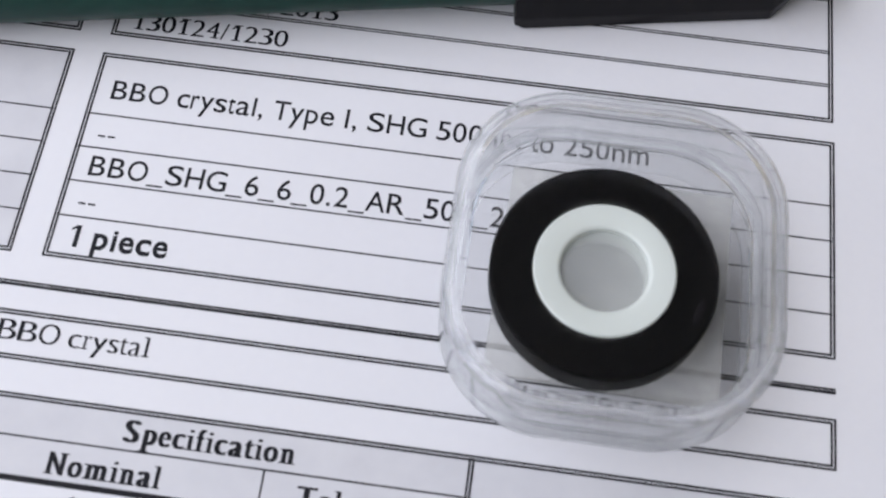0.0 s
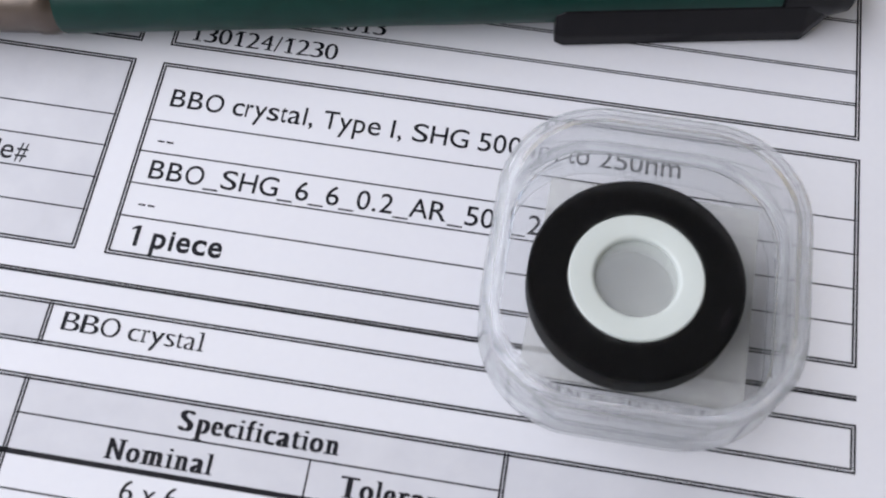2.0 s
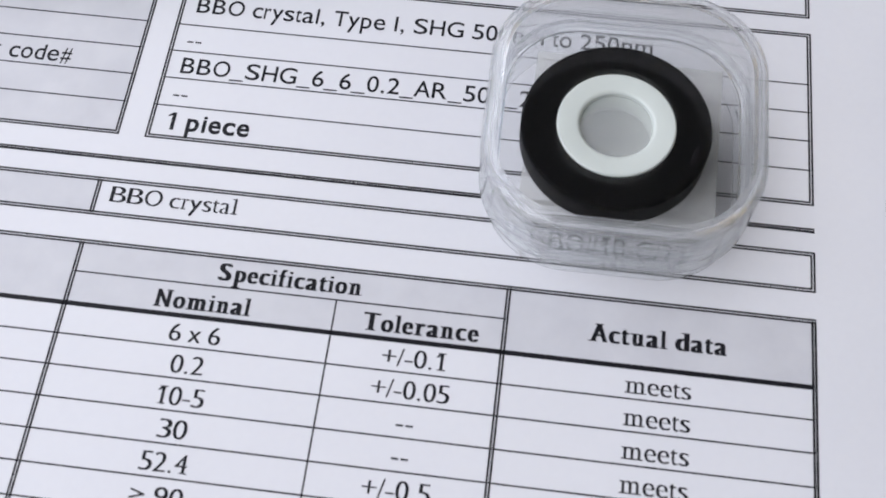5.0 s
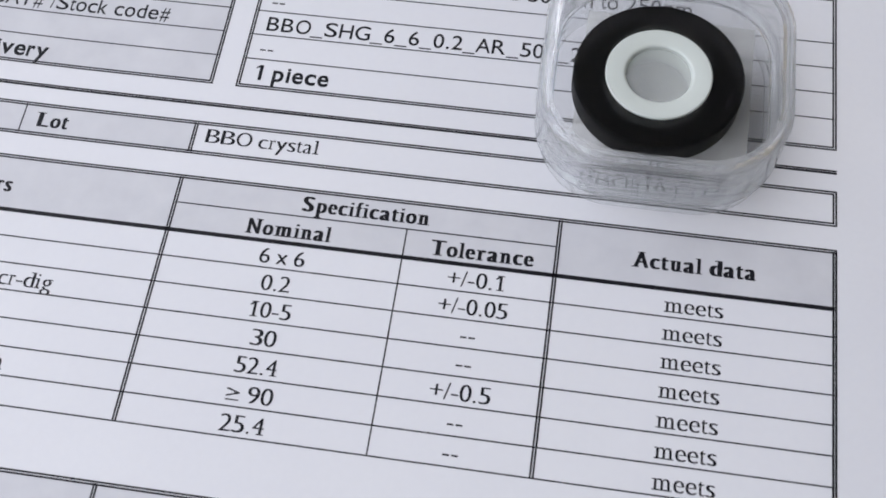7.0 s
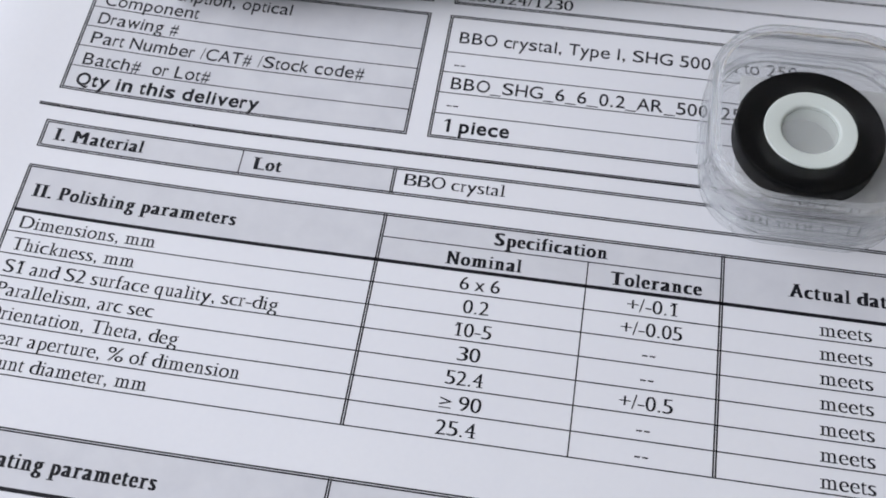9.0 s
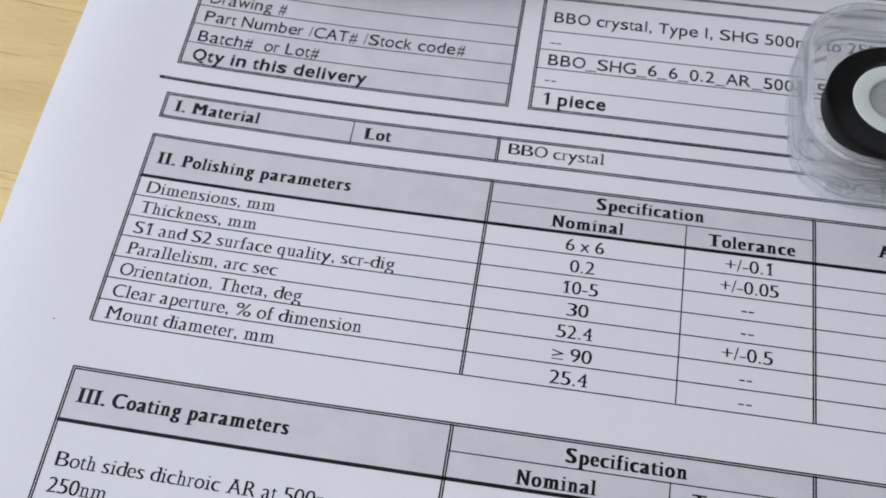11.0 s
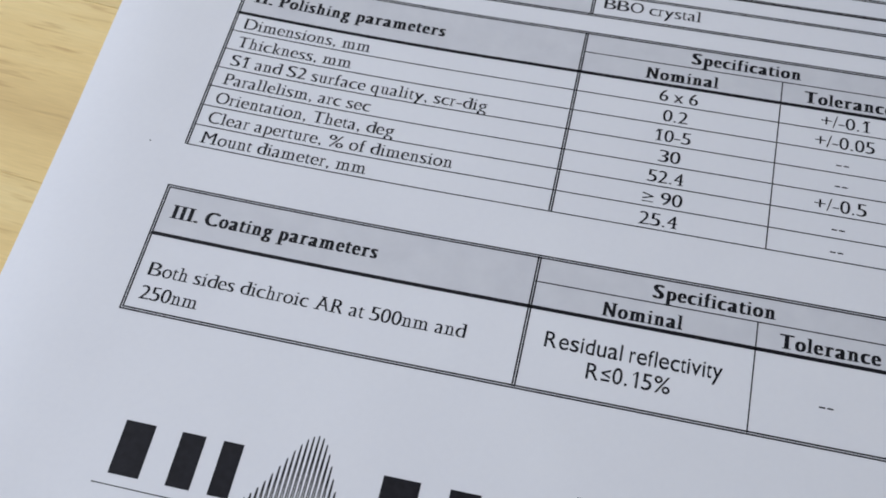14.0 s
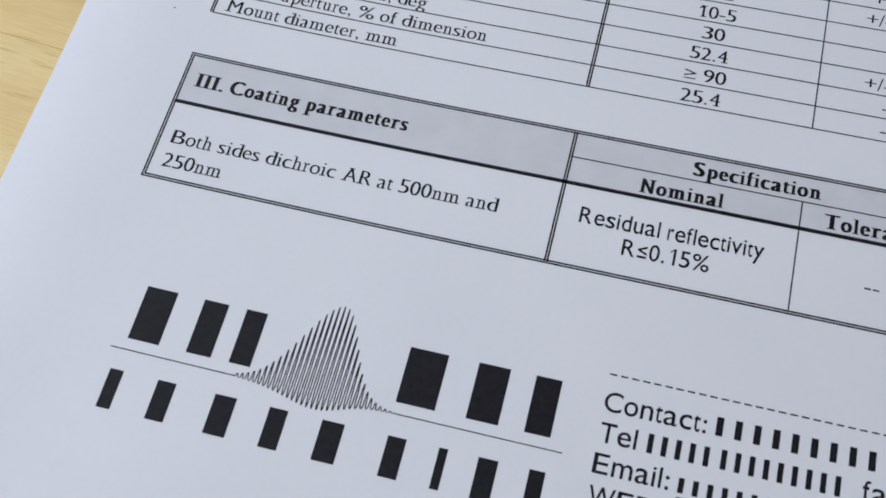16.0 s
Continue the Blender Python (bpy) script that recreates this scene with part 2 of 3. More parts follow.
slab("floor", ROOM_X0, ROOM_X1, ROOM_Y0, ROOM_Y1, FLOOR_Z - 0.1, FLOOR_Z, FLOOR_MAT, "plain grey floor under the wooden table", "floor")
slab("ceiling", ROOM_X0, ROOM_X1, ROOM_Y0, ROOM_Y1, ROOM_Z1, ROOM_Z1 + 0.1, CEILING_PAINT, "plain white matt ceiling over the table", "ceiling")
slab("wall_north", ROOM_X0 - 0.2, ROOM_X1 + 0.2, ROOM_Y1, ROOM_Y1 + 0.2, FLOOR_Z, ROOM_Z1, WALL_PAINT, "plain pale painted wall of the room", "wall")
slab("wall_south", ROOM_X0 - 0.2, ROOM_X1 + 0.2, ROOM_Y0 - 0.2, ROOM_Y0, FLOOR_Z, ROOM_Z1, WALL_PAINT, "plain pale painted wall of the room", "wall")
slab("wall_east", ROOM_X1, ROOM_X1 + 0.2, ROOM_Y0, ROOM_Y1, FLOOR_Z, ROOM_Z1, WALL_PAINT, "plain pale painted wall of the room", "wall")
WIN_Y0, WIN_Y1, WIN_Z0, WIN_Z1 = -1.05, 0.95, 0.06, 0.90


def window_wall():
    bm = bmesh.new()
    x0, x1 = ROOM_X0 - 0.2, ROOM_X0
    box_bm(bm, x0, x1, ROOM_Y0, WIN_Y0, FLOOR_Z, ROOM_Z1)
    box_bm(bm, x0, x1, WIN_Y1, ROOM_Y1, FLOOR_Z, ROOM_Z1)
    box_bm(bm, x0, x1, WIN_Y0, WIN_Y1, FLOOR_Z, WIN_Z0)
    box_bm(bm, x0, x1, WIN_Y0, WIN_Y1, WIN_Z1, ROOM_Z1)
    tagged(part("wall_west", bm, WALL_PAINT), "plain pale painted wall with a window opening", "wall", kind="structure")
    win = tagged(new("window_1"), "white framed window letting in daylight", "window", kind="structure")
    bm = bmesh.new()
    xa, xb, w = x0 + 0.02, x0 + 0.08, 0.05
    box_bm(bm, xa, xb, WIN_Y0, WIN_Y0 + w, WIN_Z0, WIN_Z1)
    box_bm(bm, xa, xb, WIN_Y1 - w, WIN_Y1, WIN_Z0, WIN_Z1)
    box_bm(bm, xa, xb, WIN_Y0 + w, WIN_Y1 - w, WIN_Z0, WIN_Z0 + w)
    box_bm(bm, xa, xb, WIN_Y0 + w, WIN_Y1 - w, WIN_Z1 - w, WIN_Z1)
    part("window_frame", bm, FRAME_PAINT, win)


window_wall()


# ---------------------------------------------------------------- table
def wooden_table():
    table = tagged(new("table"), "pale yellow wooden table with glued boards", "table")
    top = new("tabletop")
    top.parent = table
    angle = -5.5
    turn = pose(0, 0, 0, 0, 0, angle)
    width, length, thick, gap = 0.0405, 1.3, 0.03, 0.00003
    bm = bmesh.new()
    box_bm(bm, -length / 2, length / 2, -width / 2 + gap, width / 2 - gap, -thick, 0, 0.00012)
    proto = part("plank", bm, WOOD, top)
    for k in range(-9, 10):
        ob = proto if k == -9 else proto.copy()
        if k != -9:
            scene.collection.objects.link(ob)
            ob.parent = top
        ob.matrix_local = turn @ pose(0.20, 0.0400 + k * width, TABLE_Z)
    for sx in (-0.38, 0.76):
        for sy in (-0.28, 0.30):
            bm = bmesh.new()
            box_bm(bm, sx - 0.03, sx + 0.03, sy - 0.03, sy + 0.03, FLOOR_Z, TABLE_Z - thick, 0.004)
            part("leg", bm, WOOD, table).matrix_local = turn
    for sy in (-0.28, 0.30):
        bm = bmesh.new()
        box_bm(bm, -0.35, 0.73, sy - 0.011, sy + 0.011, TABLE_Z - thick - 0.08, TABLE_Z - thick, 0.002)
        part("apron", bm, WOOD, table).matrix_local = turn


wooden_table()

# ---------------------------------------------------------------- paper sheet
SHEET_X0, SHEET_X1, SHEET_Y0, SHEET_Y1 = -88.6, 127.3, -129.4, 150.0
LIFT_X = -66.0


def sheet_height(x, y):
    """The left side of the sheet lifts a little off the table, more towards the top, and curls down again along its edge."""
    lift = max(0.25, 1.56 + 0.54 * (y - 20.0) / 50.0)
    s = max(0.0, (-15.0 - max(x, LIFT_X)) / 50.0)
    z = 0.1 + s * s * lift
    if x < LIFT_X:
        span = LIFT_X - SHEET_X0
        u = (LIFT_X - x) / span
        edge = 0.5 + 2.6 / (1 + math.exp(-(y - 15.0) / 12.0))
        rise, fall = 0.0408 * lift * span, -0.19 * span
        z = z * (2 * u ** 3 - 3 * u * u + 1) + rise * (u ** 3 - 2 * u * u + u) + edge * (3 * u * u - 2 * u ** 3) + fall * (u ** 3 - u * u)
    return z


def printed(x, y):
    """From millimetres of the print layout to millimetres on the sheet."""
    return x * (0.9965 if x > 0 else 1.0035), y * 0.992


def paper_sheet():
    bm = bmesh.new()
    nx, ny = 120, 94
    rows = {}
    for side, lower in ((0, 0.0), (1, 0.1)):
        for j in range(ny + 1):
            y = SHEET_Y0 + (SHEET_Y1 - SHEET_Y0) * j / ny
            for i in range(nx + 1):
                x = SHEET_X0 + (SHEET_X1 - SHEET_X0) * i / nx
                rows[side, i, j] = bm.verts.new((x * MM, y * MM, (sheet_height(x, y) - lower) * MM))
    for side in (0, 1):
        for j in range(ny):
            for i in range(nx):
                bm.faces.new((rows[side, i, j], rows[side, i + 1, j], rows[side, i + 1, j + 1], rows[side, i, j + 1]))
    rim = [(i, 0) for i in range(nx)] + [(nx, j) for j in range(ny)] + [(i, ny) for i in range(nx, 0, -1)] + [(0, j) for j in range(ny, 0, -1)]
    for p, q in zip(rim, rim[1:] + rim[:1]):
        bm.faces.new((rows[(0, *p)], rows[(0, *q)], rows[(1, *q)], rows[(1, *p)]))
    sheet = new("paper_sheet")
    tagged(sheet, "white printed certificate sheet lying on the wooden table", "paper")
    part("sheet", bm, PAPER, sheet, smooth=True)
    return sheet


SHEET = paper_sheet()
INK_Z = 0.125


def flat_rects(bm, rects, z):
    """Flat printed patches that follow the sheet."""
    for x0, x1, y0, y1 in rects:
        nx = max(1, math.ceil((x1 - x0) / 4.0)) if x0 < -15 else 1
        ny = max(1, math.ceil((y1 - y0) / 12.0)) if x0 < -15 else 1
        grid = {}
        for i in range(nx + 1):
            for j in range(ny + 1):
                u = x0 + (x1 - x0) * i / nx
                v = y0 + (y1 - y0) * j / ny
                x, y = printed(u, v)
                grid[i, j] = bm.verts.new((x * MM, y * MM, (sheet_height(x, y) - 0.1 + z) * MM))
        for i in range(nx):
            for j in range(ny):
                bm.faces.new((grid[i, j], grid[i + 1, j], grid[i + 1, j + 1], grid[i, j + 1]))


class Rules:
    """Collects the ruled lines of one printed table."""

    def __init__(self):
        self.rects = []

    def line(self, x0, y0, x1, y1, w):
        w *= 1.16
        if x0 == x1:
            self.rects.append((x0 - w / 2, x0 + w / 2, min(y0, y1), max(y0, y1)))
        else:
            self.rects.append((min(x0, x1), max(x0, x1), y0 - w / 2, y0 + w / 2))

    def double(self, x0, y0, x1, y1, w=0.24, gap=0.17):
        o = (w + gap) / 2
        for s in (-o, o):
            if x0 == x1:
                self.line(x0 + s, y0, x1 + s, y1, w)
            else:
                self.line(x0, y0 + s, x1, y1 + s, w)

    def border(self, x0, x1, y0, y1, w=0.24, gap=0.17):
        o = (w + gap) / 2
        for s in (-o, o):
            self.line(x0 - s - w / 2, y0 - s, x1 + s + w / 2, y0 - s, w)
            self.line(x0 - s - w / 2, y1 + s, x1 + s + w / 2, y1 + s, w)
            self.line(x0 - s, y0 - s, x0 - s, y1 + s, w)
            self.line(x1 + s, y0 - s, x1 + s, y1 + s, w)

    def done(self):
        for r in self.rects:
            bm = bmesh.new()
            flat_rects(bm, [r], INK_Z)
            part("ruled_line", bm, INK, SHEET)


def shading(rects):
    for r in rects:
        bm = bmesh.new()
        flat_rects(bm, [r], 0.110)
        part("shaded_cell", bm, SHADE, SHEET, "light grey printed cell shading")


X_L, X_R, X_P1, X_P2, X_P3 = -65.6, 100.6, 0.05, 36.7, 59.75
ROW_A = [87.25, 78.3, 73.4, 68.5, 63.6, 58.2]


def rules_all():
    # upper block, partly under the pen
    r = Rules()
    r.border(5.1, 100.4, 90.8, 125.0)
    for y in (96.15, 101.4, 110.0, 117.5):
        r.double(5.1, y, 100.4, y, 0.17, 0.17)
    r.done()
    r = Rules()
    r.border(X_L, 0.35, 90.85, 125.0)
    for y in (96.15, 101.4, 110.0):
        r.line(X_L, y, 0.35, y, 0.18)
    r.done()
    # product block
    r = Rules()
    r.border(4.9, 100.55, ROW_A[-1], ROW_A[0])
    for y in ROW_A[1:-1]:
        r.line(4.9, y, 100.55, y, 0.19)
    r.done()
    r = Rules()
    r.border(X_L, 0.4, ROW_A[-1], ROW_A[0])
    for y in ROW_A[1:-1]:
        r.line(X_L, y, 0.4, y, 0.19)
    r.done()
    # thick rule
    r = Rules()
    r.line(-68.4, 54.15, 100.9, 54.15, 0.24)
    r.line(-68.4, 53.75, 100.9, 53.75, 0.34)
    r.done()
    # material row
    r = Rules()
    r.border(X_L, X_R, 44.8, 50.25)
    r.line(-28.3, 44.8, -28.3, 50.25, 0.19)
    r.double(X_P1, 44.8, X_P1, 50.25)
    r.done()
    # polishing table
    r = Rules()
    r.double(X_L - 0.3, 40.25, X_R + 0.3, 40.25)
    r.double(X_L, 0.0, X_L, 40.25)
    r.double(X_R, 0.0, X_R, 40.25, 0.28, 0.12)
    r.double(X_P1, 0.0, X_P1, 40.25)
    r.double(X_P3, 0.0, X_P3, 40.25)
    r.line(X_P2, 0.0, X_P2, 35.68, 0.19)
    r.line(X_P1, 35.68, X_P3, 35.68, 0.19)
    r.line(X_L, 30.9, X_R, 30.9, 0.6)
    for k in range(1, 8):
        y = 30.9 * (1 - k / 7)
        r.line(X_L, y, X_R, y, 0.19)
    r.done()
    # coating table
    r = Rules()
    r.border(X_L, X_R, -33.15, -9.1)
    r.double(X_P1, -33.15, X_P1, -9.1)
    r.double(X_P3, -33.15, X_P3, -9.1)
    r.line(X_P2, -33.15, X_P2, -13.85, 0.19)
    r.line(X_P1, -13.85, X_P3, -13.85, 0.19)
    r.line(X_L, -18.65, X_R, -18.65, 0.6)
    r.done()
    shading([(X_L, 0.4, ROW_A[-1], ROW_A[0]), (X_L, 0.35, 90.85, 125.0), (X_L, X_P1, 44.8, 50.25), (X_L, X_R, 30.9, 40.25), (X_L, X_R, -18.65, -9.1)])


rules_all()


# ---------------------------------------------------------------- printed words
# advance widths of common book and office type, in thousandths of the type size
SANS = {" ": 278, ",": 278, ".": 278, "/": 278, ":": 278, "_": 556, "#": 556, "%": 889, "\u2264": 549,
        "A": 667, "B": 667, "C": 722, "D": 722, "E": 667, "G": 778, "H": 722, "I": 278, "L": 556, "N": 722, "O": 778, "P": 667, "Q": 778,
        "R": 722, "S": 667, "T": 611, "W": 944, "c": 500, "f": 278, "i": 222, "k": 500, "l": 222, "m": 833, "r": 333, "s": 500, "t": 278,
        "v": 500, "w": 722, "x": 500, "y": 500}
SANS_BOLD = {" ": 278, "Q": 778, "c": 556, "e": 556, "i": 278, "l": 278, "n": 611, "d": 611, "h": 611, "p": 611, "r": 389, "t": 333}
SERIF = {" ": 250, ",": 250, ".": 250, "/": 278, "-": 333, "%": 833, "+": 564, "\u2265": 549, "A": 722, "B": 667, "C": 667, "D": 722, "M": 889,
         "O": 722, "P": 556, "R": 667, "S": 556, "T": 611, "a": 444, "c": 444, "e": 444, "f": 333, "i": 278, "l": 278, "m": 778, "r": 333,
         "s": 389, "t": 278}
SERIF_BOLD = {" ": 250, ".": 250, "I": 389, "M": 944, "L": 667, "P": 611, "S": 556, "N": 722, "T": 667, "A": 722, "C": 722, "c": 444, "e": 444,
              "f": 333, "h": 556, "i": 278, "l": 278, "m": 833, "n": 556, "d": 556, "u": 556, "p": 556, "r": 444, "s": 389, "t": 333}
ADVANCE = {("sans", False): (SANS, 556), ("sans", True): (SANS_BOLD, 556), ("serif", False): (SERIF, 500), ("serif", True): (SERIF_BOLD, 500)}
# free room on either side of a letter, where it is less than that of an upright stem
BEARING = {"sans": {"A": 0.0, "T": 0.02, "W": 0.01, "v": 0.01, "w": 0.01, "x": 0.01, "y": 0.01, "k": 0.035, "r": 0.03, "f": 0.008, "t": 0.012,
                    "c": 0.035, "e": 0.037, "o": 0.033, "a": 0.037, "s": 0.032, "C": 0.045, "O": 0.045, "G": 0.045, "Q": 0.045, "S": 0.045, "L": 0.05},
           "serif": {"t": 0.01, "v": 0.01, "y": 0.01, "x": 0.01, "f": 0.01}}


def glyph_mesh(char, weight):
    cu = bpy.data.curves.new("type", "FONT")
    cu.body, cu.size, cu.offset, cu.resolution_u = char, 1.0, weight, 6
    ob = bpy.data.objects.new("type", cu)
    scene.collection.objects.link(ob)
    dg = bpy.context.evaluated_depsgraph_get()
    me = bpy.data.meshes.new_from_object(ob.evaluated_get(dg))
    bpy.data.objects.remove(ob)
    bpy.data.curves.remove(cu)
    return me


def quad(bm, pts):
    bm.faces.new([bm.verts.new((x, y, 0)) for x, y in pts])


def add_serifs(bm, stem, wide, thick, lower, pointed):
    """Short cross strokes at the free ends of upright stems."""
    made = []
    for e in bm.edges:
        if len(e.link_faces) != 1:
            continue
        a, b = (e.verts[0].co, e.verts[1].co)
        if abs(a.y - b.y) > 0.006 or not 0.5 * stem < abs(a.x - b.x) < 1.9 * stem:
            continue
        side = []
        for v in e.verts:
            for o in v.link_edges:
                if o is not e and len(o.link_faces) == 1:
                    d = o.other_vert(v).co - v.co
                    side.append((abs(d.x) < 0.45 * abs(d.y), d.y))
        if pointed and a.y < 0.05:
            continue
        if len(side) == 2 and side[0][0] and side[1][0] and side[0][1] * side[1][1] > 0:
            made.append(((a.x + b.x) / 2, a.y, 1 if side[0][1] > 0 else -1, abs(a.x - b.x)))
    for x, y, s, w in made:
        h, t = w / 2 + wide, s * thick
        g = w / 2 if lower and s < 0 else h
        quad(bm, ((x - h, y), (x + g, y), (x + g, y + t), (x - h, y + t)))


def glyph(char, kind, bold, cache={}):
    """A letter of unit type size with its verts, faces and inked width. Serif letters get thick uprights, thin levels and serifs."""
    key = (char, kind, bold)
    if key in cache:
        return cache[key]
    me = glyph_mesh(char, (0.024 if bold else 0.005) if kind == "sans" else (-0.007 if bold else -0.016))
    bm = bmesh.new()
    bm.from_mesh(me)
    bpy.data.meshes.remove(me)
    tall, xh = 0.682, 0.452
    if char == "1" and bm.verts:
        left = min(v.co.x for v in bm.verts)
        top = max(v.co.y for v in bm.verts)
        t = 0.075 if bold else 0.05
        quad(bm, ((left + 0.01, top), (left + 0.01, top - t * 1.5), (left - 0.15, top - 0.19), (left - 0.15, top - 0.19 + t)))
    if kind == "serif" and char.isalnum() and char != "t":
        add_serifs(bm, 0.09 - (0.014 if bold else 0.032), 0.095, 0.042, char.islower(), char in "vVwWy")
    if kind == "serif" and char == "t":
        for v in bm.verts:
            v.co.y += max(0.0, v.co.y - 0.46) * 0.7
    lift = 1.09 if kind == "sans" else 1.03
    for v in bm.verts:
        if char.islower():
            y = v.co.y
            v.co.y = y * lift if y <= xh else xh * lift + (y - xh) * (tall - xh * lift) / (tall - xh)
    shifts = (0.0,) if kind == "sans" else ((-0.06, -0.02, 0.02, 0.06) if bold else (-0.024, 0.024))
    if char in ".,-/+_":
        shifts = (0.0,) if kind == "sans" else ((-0.05, 0.0, 0.05) if bold else (-0.015, 0.015))
    verts, faces = [], []
    bm.verts.index_update()
    for n, dx in enumerate(shifts):
        first = len(verts)
        verts += [(v.co.x + dx, v.co.y, 0.006 * n) for v in bm.verts]
        faces += [[first + v.index for v in f.verts] for f in bm.faces]
    bm.free()
    lo, hi = (min(v[0] for v in verts), max(v[0] for v in verts)) if verts else (0, 0)
    cache[key] = verts, faces, lo, hi
    return cache[key]


CAP = 0.682


def words(text, x0, y0, x1=None, kind="sans", cap=None, bold=False):
    """Printed words from x0 to x1 on the baseline y0, in layout millimetres; each letter takes the room it has in office type."""
    table, usual = ADVANCE[kind, bold]
    sy = (cap or (2.78 if kind == "sans" else 2.6)) / CAP
    usual_bearing = 0.058 if kind == "sans" else 0.022
    pen_x, placed = 0.0, []
    for c in text:
        room = table.get(c, usual) / 1000 * (0.975 if kind == "sans" else 1.03)
        verts, faces, lo, hi = glyph(c, kind, bold)
        bearing = BEARING[kind].get(c, 0.042 if c.isdigit() and kind == "sans" else usual_bearing)
        if verts:
            ink = hi - lo
            if c == "_":
                s = room / ink
            elif c in "iljI.,:|1'":
                s = min(1.0, (room - 0.02) / ink)
            else:
                s = min(1.45, max(0.6, (room - 2 * bearing) / ink))
            placed.append((verts, faces, pen_x + (room - ink * s) / 2 - lo * s, s))
        pen_x += room
    start = min(o + s * min(v[0] for v in vs) for vs, _, o, s in placed)
    end = max(o + s * max(v[0] for v in vs) for vs, _, o, s in placed)
    sx = (x1 - x0) / (end - start) if x1 is not None else sy
    coords, polys = [], []
    for vs, fs, o, s in placed:
        first = len(coords)
        for vx, vy, vz in vs:
            x, y = printed(x0 + (o + vx * s - start) * sx, y0 + vy * sy)
            coords.append((x * MM, y * MM, (sheet_height(x, y) - 0.1 + INK_Z + vz) * MM))
        polys += [[first + k for k in f] for f in fs]
    me = bpy.data.meshes.new("printed_text")
    me.from_pydata(coords, [], polys)
    me.materials.append(INK)
    ob = new("printed_text", me)
    ob.parent = SHEET
    return tagged(ob, "black printed words")


def bars(rects, name="printed_bar", mat=None, parent=None, label="dark printed bar"):
    for r in rects:
        bm = bmesh.new()
        flat_rects(bm, [r], INK_Z)
        part(name, bm, mat or INK, parent or SHEET, label)


def letter_bars(x0, x1, y0, y1, pitch, width):
    """A row of small plain bars in place of letters."""
    n = max(1, round((x1 - x0 + pitch - width) / pitch))
    step = (x1 - x0 + pitch - width) / n
    bars([(x0 + k * step, x0 + k * step + width, y0, y1) for k in range(n)])


def dashes(x0, y, n=2, w=0.95, step=1.25, thick=0.27):
    bars([(x0 + k * step, x0 + k * step + w, y - thick / 2, y + thick / 2) for k in range(n)], "printed_dash", label="short printed dashes")


# upper tables
words("130124/1230", 7.4, 91.75, 28.35, "serif", 2.65)
words(", 2013", 24.6, 96.85, 34.4, "serif", 2.65)
# product table
words("BBO crystal, Type I, SHG 500nm to 250nm", 7.2, 80.75, 77.3)
dashes(7.1, 75.15)
words("BBO_SHG_6_6_0.2_AR_500_250", 7.2, 69.45, 64.1)
dashes(7.1, 65.45)
words("1 piece", 7.3, 59.6, 19.6, bold=True)
# label table
words("Part description, optical", -63.5, 82.9, -26.8)
words("Component", -63.5, 78.95, -44.7)
words("Drawing #", -63.5, 74.25, -47.6)
words("Part Number /CAT# /Stock code#", -63.5, 69.35, -9.7)
words("Batch#  or Lot#", -63.5, 64.1, -38.7)
words("Qty in this delivery", -63.4, 59.3, -28.0, bold=True)
# material row
words("I. Material", -63.5, 46.3, -46.6, "serif", 2.7, True)
words("Lot", -26.1, 46.2, -20.6, "serif", 2.7, True)
words("BBO crystal", 2.1, 46.75, 20.6, "serif")
words("BBO#18-C/27", 61.8, 46.75, 83.6, "serif", 2.7)
# polishing table
words("II. Polishing parameters", -63.5, 33.95, -26.1, "serif", 2.7, True)
for k, (text, right) in enumerate((("Dimensions, mm", -39.0), ("Thickness, mm", -41.5), ("S1 and S2 surface quality, scr-dig", -14.9),
                                   ("Parallelism, arc sec", -35.6), ("Orientation, Theta, deg", -30.1), ("Clear aperture, % of dimension", -18.4),
                                   ("Mount diameter, mm", -33.0))):
    words(text, -63.5, 30.9 - (k + 1) * 4.414 + 0.75, right, "serif")
words("Specification", 19.95, 36.65, 39.9, "serif", 2.6, True)
words("Nominal", 12.05, 31.85, 25.4, "serif", 2.6, True)
words("Tolerance", 40.75, 31.85, 56.4, "serif", 2.6, True)
words("Actual data", 70.9, 33.9, 89.2, "serif", 2.6, True)
for k, (text, a, b) in enumerate((("6 x 6", 15.2, 22.2), ("0.2", 16.4, 20.85), ("10-5", 15.6, 21.9), ("30", 16.75, 20.6), ("52.4", 15.4, 21.7),
                                  ("\u2265 90", 15.1, 22.0), ("25.4", 15.15, 21.7))):
    words(text, a, 30.9 - (k + 1) * 4.414 + 0.7, b, "serif")
    words("meets", 76.1, 30.9 - (k + 1) * 4.414 + 0.7, 84.7, "serif")
for k, (text, a, b) in enumerate((("+/-0.1", 44.0, 52.5), ("+/-0.05", 43.25, 53.55), ("", 0, 0), ("", 0, 0), ("+/-0.5", 44.0, 52.75), ("", 0, 0), ("", 0, 0))):
    y = 30.9 - (k + 1) * 4.414
    if text:
        words(text, a, y + 0.75, b, "serif")
    else:
        dashes(47.15, y + 1.65)
# coating table
words("III. Coating parameters", -63.5, -15.25, -26.8, "serif", 2.7, True)
words("Specification", 19.4, -12.95, 39.4, "serif", 2.6, True)
words("Nominal", 11.7, -17.85, 24.9, "serif", 2.6, True)
words("Tolerance", 40.3, -17.75, 56.2, "serif", 2.6, True)
words("Actual data", 61.7, -15.6, 79.9, "serif", 2.6, True)
words("Both sides dichroic AR at 500nm and", -63.5, -26.6, -9.2, "serif")
words("250nm", -63.5, -31.05, -53.5, "serif")
words("Residual reflectivity", 3.55, -25.25, 32.05)
words("R\u22640.15%", 10.95, -29.4, 24.3)
dashes(47.2, -26.6)
